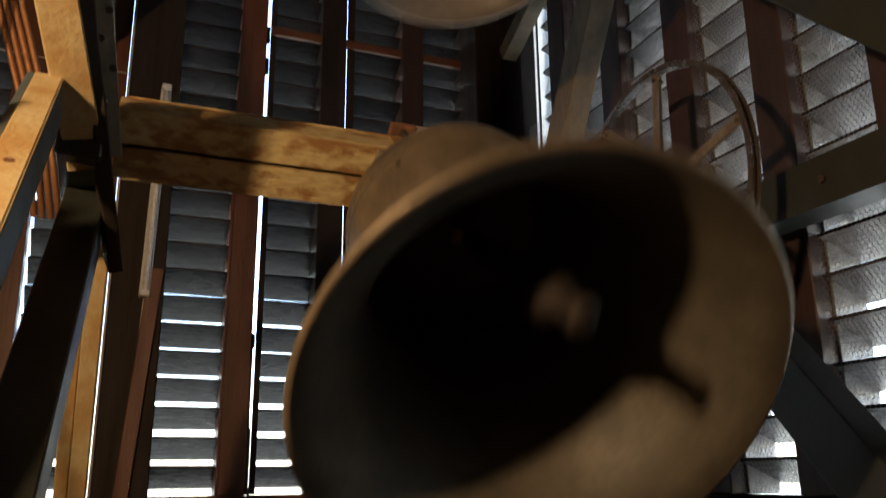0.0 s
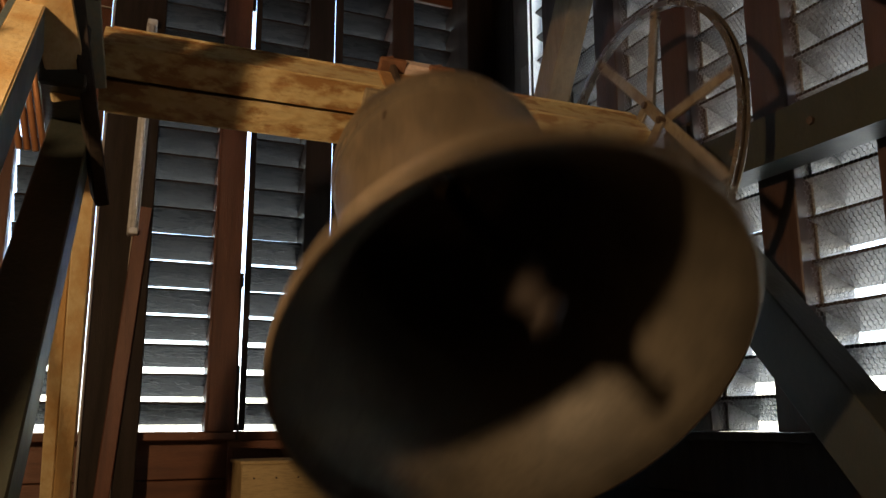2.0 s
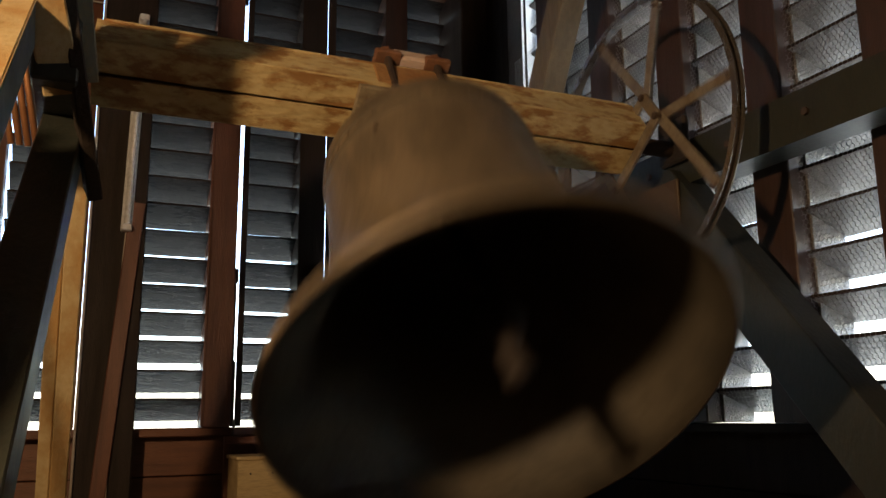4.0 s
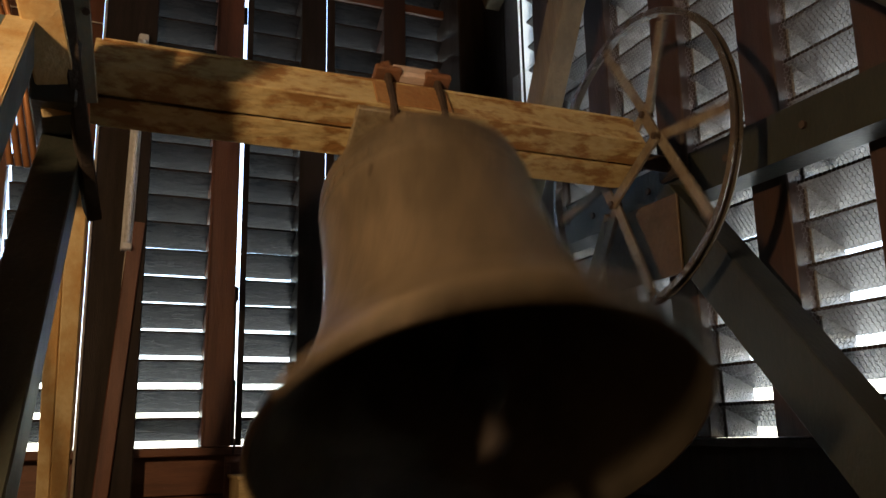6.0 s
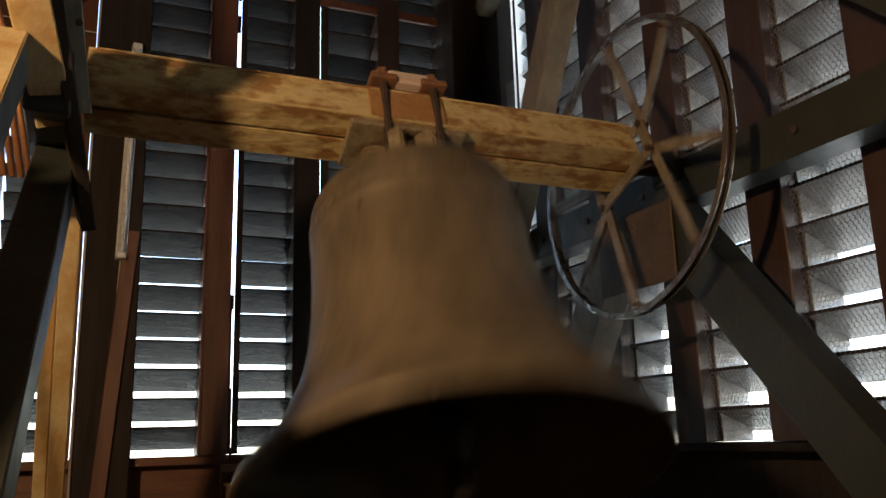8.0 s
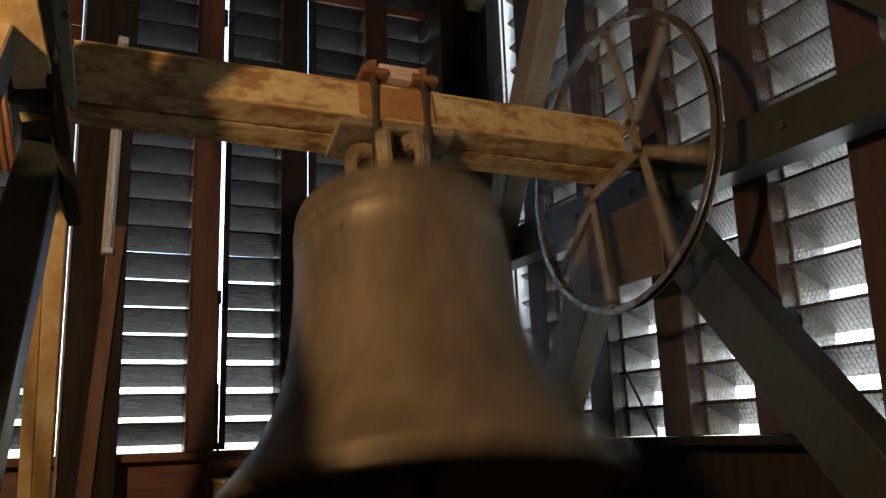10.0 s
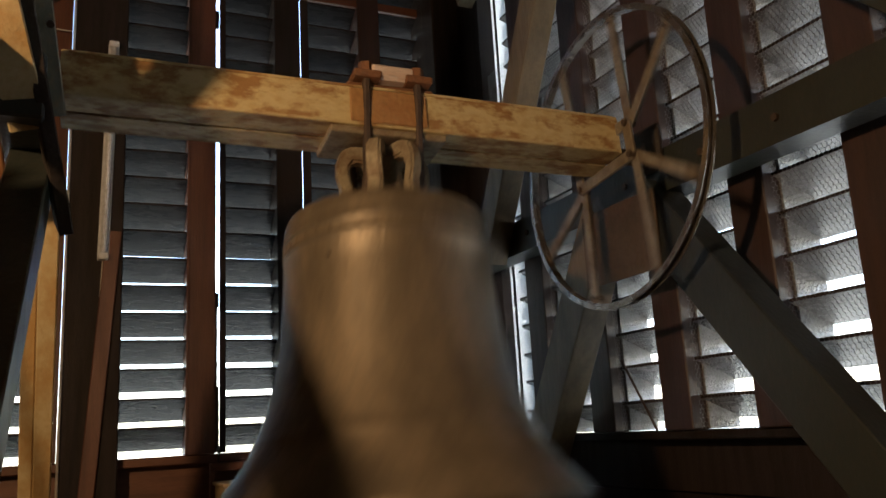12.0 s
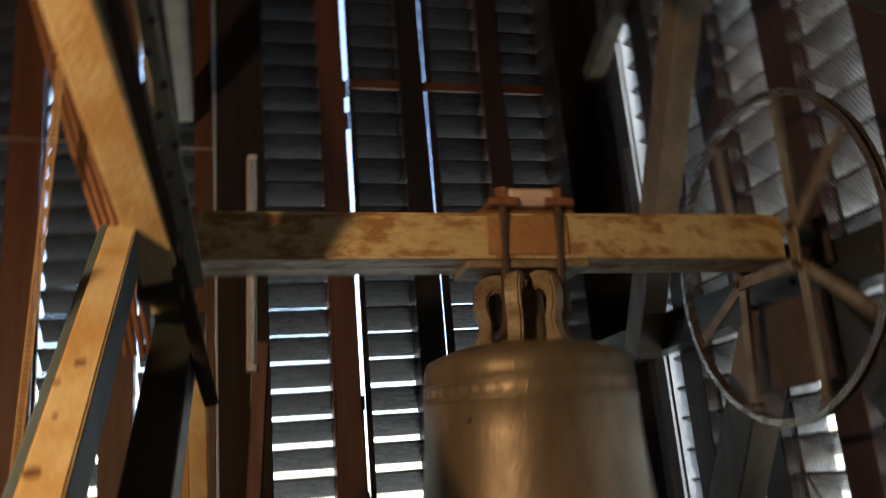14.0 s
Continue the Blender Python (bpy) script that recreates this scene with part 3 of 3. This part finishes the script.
tube(bm, [(0.30 * math.cos(radians(222)), 0.30 * math.sin(radians(222)), -0.165), (0.3245 * math.cos(radians(222)), 0.3245 * math.sin(radians(222)), -0.165)], 0.006, 8)
plug = part("plug", bm, DARK_IRON, bell)
plug.location = (0, 0, SHOULDER)

# canons and argent
bm = bmesh.new()
lathe(bm, [(0.075, 0.05), (0.07, 0.10), (0.062, 0.20), (0.07, 0.225), (0.02, 0.23)], 24)
stalk = part("canon_post", bm, CANON, bell, smooth=True)
stalk.location = (0, 0, SHOULDER)
for ang in (0, 62, 118, 180, 242, 298):
    bm = bmesh.new()
    w = 0.023
    loop = [(0.045, 0.232), (0.105, 0.234), (0.150, 0.218), (0.168, 0.180), (0.165, 0.140), (0.150, 0.110), (0.160, 0.075), (0.190, 0.046),
            (0.105, 0.048), (0.112, 0.080), (0.108, 0.112), (0.122, 0.145), (0.122, 0.170), (0.105, 0.188), (0.045, 0.186)]
    sides = [[bm.verts.new((0.012 + x * 0.84, y, 0.046 + (z - 0.046) * 1.2)) for x, z in loop] for y in (-w, w)]
    for i in range(len(loop)):
        j = (i + 1) % len(loop)
        bm.faces.new((sides[0][i], sides[0][j], sides[1][j], sides[1][i]))
    bm.faces.new(sides[0][::-1])
    bm.faces.new(sides[1])
    bmesh.ops.recalc_face_normals(bm, faces=bm.faces[:])
    bmesh.ops.bevel(bm, geom=bm.edges[:], offset=0.007, segments=2, affect="EDGES")
    bmesh.ops.rotate(bm, verts=bm.verts[:], cent=(0, 0, 0), matrix=Matrix.Rotation(radians(ang), 3, "Z"))
    k = part("canon", bm, CANON, bell)
    k.location = (0, 0, SHOULDER)

# yoke of two channels back to back with a gap
yoke = empty("yoke", (0, 0, 0.03), bell)
X0, X1 = 0.15 - PIVOT[0], 1.945 - PIVOT[0]
for side in (-1, 1):
    bm = prism(bmesh.new(), channel(0.096, 0.14, 0.011, 1), (X0 if side > 0 else X1, side * 0.0545, 0), (X1 if side > 0 else X0, side * 0.0545, 0))
    part("channel", bm, YOKE_PAINT, yoke, "rusty ochre painted steel channel")
for z0, z1 in ((0.0612, 0.0698), (-0.0698, -0.0612)):
    part("edge_strip", boxed((X0 + 0.02, -0.1085, z0), (X1 - 0.02, -0.1026, z1), 0.002), YOKE_PAINT, yoke)
    part("edge_strip", boxed((X0 + 0.02, 0.1026, z0), (X1 - 0.02, 0.1085, z1), 0.002), YOKE_PAINT, yoke)
for x0, x1 in ((X0, X0 + 0.02), (X1 - 0.02, X1)):
    part("end_plate", boxed((x0 + 0.001, -0.085, -0.058), (x1 - 0.001, 0.085, 0.058), 0.003), RUST, yoke)
for x0, x1 in ((X0 - 0.12, X0 - 0.0005), (X1 + 0.0005, X1 + 0.23)):
    bm = bmesh.new()
    tube(bm, [(x0, 0, -0.03), (x1, 0, -0.03)], 0.03, 16)
    part("gudgeon", bm, DARK_IRON, yoke, smooth=True)
part("clamp_plate", boxed((-0.19, -0.10, -0.095), (0.19, 0.10, -0.071), 0.004), CANON, yoke, "worn pale clamping plate under the yoke")
part("side_plate", boxed((-0.128, -0.111, -0.058), (0.125, -0.103, 0.058), 0.003), PRIMER, yoke, "orange-brown plate between the straps")

# U-bolts with saddles and nuts on top
for x in (-0.075, 0.095):
    u = empty("u_bolt", (x, 0, 0.015), bell)
    for y in (-0.115, 0.115):
        bm = prism(bmesh.new(), rect(0.036, 0.022, 0.005), (0, y, 0.135), (0, y * 0.7, -0.235), (1, 0, 0))
        part("strap", bm, DARK_IRON, u)
        bm = bmesh.new()
        tube(bm, [(0, y, 0.125), (0, y, 0.158)], 0.024, 6)
        part("nut", bm, RUST, u)
    bm = bmesh.new()
    tube(bm, curve_points([(0, -0.082, -0.225), (0, -0.05, -0.262), (0, 0.05, -0.262), (0, 0.082, -0.225)], 5), 0.017, 8)
    part("hook", bm, DARK_IRON, u, smooth=True)
    part("saddle", boxed((-0.045, -0.145, 0.0995), (0.045, 0.145, 0.125), 0.005), RUST, u, "rusty saddle plate")
for y in (-0.06, 0.06):
    bm = boxed((-0.135, y - 0.045, 0.0965), (0.155, y + 0.045, 0.114), 0.006)
    part("packing_block", bm, RUST, bell)
part("cap_block", boxed((-0.06, -0.135, 0.118), (0.085, 0.02, 0.172), 0.010), PALE_WOOD, bell, "pale worn wooden packing block")

# clapper
clapper = empty("clapper", (0, 0, SHOULDER - 0.02), bell)
bm = bmesh.new()
tube(bm, [(0, 0, 0.0), (0, 0, -0.15), (0, 0, -0.42), (0, 0, -0.64)], [0.022, 0.024, 0.03, 0.036], 12)
part("shaft", bm, CLAPPER_IRON, clapper, smooth=True)
bm = bmesh.new()
lathe(bm, [(0.03, -0.60), (0.052, -0.63), (0.066, -0.675), (0.066, -0.705), (0.052, -0.745), (0.032, -0.775), (0.028, -0.85), (0.036, -0.87), (0.016, -0.885)], 28)
part("ball", bm, CLAPPER_IRON, clapper, smooth=True)
part("pad", boxed((-0.05, -0.02, -0.17), (0.05, 0.02, 0.02), 0.008), PLYWOOD, clapper, "pale leather baldrick")

# rope wheel: eight spokes, grooved rim, slightly out of true
wheel = empty("wheel", (0.855, 0, -0.012), bell)
wheel.rotation_euler.z = radians(2.5)
R = 0.535
bm = bmesh.new()
n = 72
sect = [(-0.016, R + 0.012), (-0.012, R + 0.012), (-0.010, R - 0.002), (0.010, R - 0.002), (0.012, R + 0.012), (0.016, R + 0.012), (0.016, R - 0.010), (-0.016, R - 0.010)]
rings = [[bm.verts.new((x, r * math.cos(2 * math.pi * i / n), r * math.sin(2 * math.pi * i / n))) for x, r in sect] for i in range(n)]
for i in range(n):
    a_, b_ = rings[i], rings[(i + 1) % n]
    for j in range(8):
        bm.faces.new((a_[j], a_[(j + 1) % 8], b_[(j + 1) % 8], b_[j]))
bmesh.ops.recalc_face_normals(bm, faces=bm.faces[:])
part("rim", bm, RIM_STEEL, wheel, "grooved steel wheel rim")
# the hub is a flat-bar rectangle clamped round the end of the yoke; two spokes leave each corner
corners = [(-0.16, 0.06), (-0.16, -0.06), (0.16, -0.06), (0.16, 0.06)]
spokes = [(105, 145), (211, 251), (292, 335), (22, 66)]
for i in range(4):
    (y0, z0), (y1, z1) = corners[i], corners[(i + 1) % 4]
    bm = prism(bmesh.new(), rect(0.012, 0.042, 0.002), (-0.02, y0, z0), (-0.02, y1, z1), (0, y0 + y1, z0 + z1))
    part("hub_bar", bm, WHEEL_PAINT, wheel)
    for a in spokes[i]:
        c, k = math.cos(radians(a)), math.sin(radians(a))
        foot = (-0.006, y0, z0)
        tip = (0.0, (R - 0.009) * c, (R - 0.009) * k)
        bm = prism(bmesh.new(), [(-0.019, -0.004), (0.019, -0.004), (0.019, 0.0), (0.003, 0.002), (0.003, 0.022), (-0.003, 0.022), (-0.003, 0.002), (-0.019, 0.0)], foot, tip, (1, 0, 0))
        sp = part("spoke", bm, WHEEL_PAINT, wheel)
        bm = bmesh.new()
        tube(bm, [(-0.012, (R - 0.03) * c, (R - 0.03) * k), (0.03, (R - 0.03) * c, (R - 0.03) * k)], 0.008, 6)
        part("rivet", bm, DARK_IRON, sp)
for y, z in corners:
    bm = bmesh.new()
    tube(bm, [(-0.035, y, z), (0.012, y, z)], 0.013, 6)
    part("bolt", bm, DARK_IRON, wheel)

# ---- the upper bell ----
UP_PIVOT, UP_L = (1.12, 2.72, 4.10), 0.86
upper = empty("swinging_bell", UP_PIVOT)
tagged(upper, "smaller pale grey bell swinging above the bronze bell", "bell")
bm = bmesh.new()
bell_body(bm, 0.82, n=72)
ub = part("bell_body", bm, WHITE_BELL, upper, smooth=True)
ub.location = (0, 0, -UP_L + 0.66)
ub.data.materials.append(PALE_BELL_SHADED)
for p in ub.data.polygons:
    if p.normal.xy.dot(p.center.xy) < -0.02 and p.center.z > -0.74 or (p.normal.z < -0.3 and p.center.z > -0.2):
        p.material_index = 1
part("yoke", boxed((-0.93, -0.07, -0.08), (1.14, 0.07, 0.06), 0.01), FRAME_PAINT, upper)
bm = bmesh.new()
tube(bm, [(0, 0, -0.085), (0, 0, -UP_L + 0.66 + 0.02)], 0.08, 12)
part("crown", bm, CANON, upper)
upper_clapper = empty("clapper", (0, 0, -0.2), upper)
bm = bmesh.new()
tube(bm, [(0, 0, 0), (0, 0, -0.5), (0, 0, -0.56), (0, 0, -0.62), (0, 0, -0.66), (0, 0, -0.74)], [0.015, 0.02, 0.05, 0.05, 0.025, 0.02], 12)
part("shaft", bm, DARK_IRON, upper_clapper, smooth=True)

# upper rail on the left side that carries the upper bell
upl = empty("bell_frame")
tagged(upl, "upper steel rail of the bell frame on timber posts", "bell frame")
part("rail", boxed((-0.02, 1.2, 3.90), (0.06, 4.88, 4.09), 0.005), FRAME_PAINT, upl)

# drive chain and pipes beyond the left frame
bm = bmesh.new()
z = 0.0
while z < 5.5:
    x = -0.203 + 0.058 * (z - 2.847)
    tube(bm, [(x - 0.011, 2.5, z), (x + 0.011, 2.5, z)], 0.0042, 5)
    z += 0.0135
for dx in (-0.008, 0.008):
    tube(bm, [(-0.203 + 0.058 * (zz - 2.847) + dx, 2.5, zz) for zz in (0.0, 2.8, 5.58)], 0.0028, 5)
tagged(link("drive_chain", bm, ROPE_TAN), "tan drive chain running down beside the bell frame", "chain")
pipes = empty("pipe_bundle")
tagged(pipes, "bundle of brass-coloured pipes leaning on the bell frame", "pipe")
for k in range(4):
    bm = bmesh.new()
    tube(bm, [(-0.03 + 0.02 * k, 2.62 + 0.004 * k, 2.2), (-0.09 + 0.02 * k, 2.62, 2.5), (-0.185 + 0.021 * k, 2.62, 2.8), (-0.37 + 0.021 * k, 2.62, 3.5), (-0.80 + 0.021 * k, 2.62, 5.6)], 0.0085, 8)
    part("pipe", bm, COPPER, pipes, smooth=True)


# ---- what moves ----
TOWARDS, AWAY = 55.5, 48.0


def bell_angle(t):
    c = math.cos(2 * math.pi * (t - 0.175) / 2.05)
    c += (0.14 if c > 0 else 0.08) * c * (1 - c * c)
    return -c * (TOWARDS if c > 0 else AWAY)


def clapper_angle(c):
    return -25 * math.copysign(abs(c) ** 2.0, c)


def motions():
    rows, inner, up, up_inner = [], [], [], []
    for i in range(0, 141):
        t = i / 10
        rows.append((t, pose(*HANG, bell_angle(t), 1.5, -3)))
        inner.append((t, pose(0, 0, SHOULDER - 0.02, clapper_angle(math.cos(2 * math.pi * (t - 0.175) / 2.05 - 0.25)))))
        w = 2 * math.pi * (t - 13.05) / 1.955
        up.append((t, pose(*UP_PIVOT, 54 * math.cos(w))))
        up_inner.append((t, pose(0, 0, -0.2, -clapper_angle(math.cos(w - 0.25)))))
    walk(bell, rows)
    walk(clapper, inner)
    walk(upper, up)
    walk(upper_clapper, up_inner)


motions()
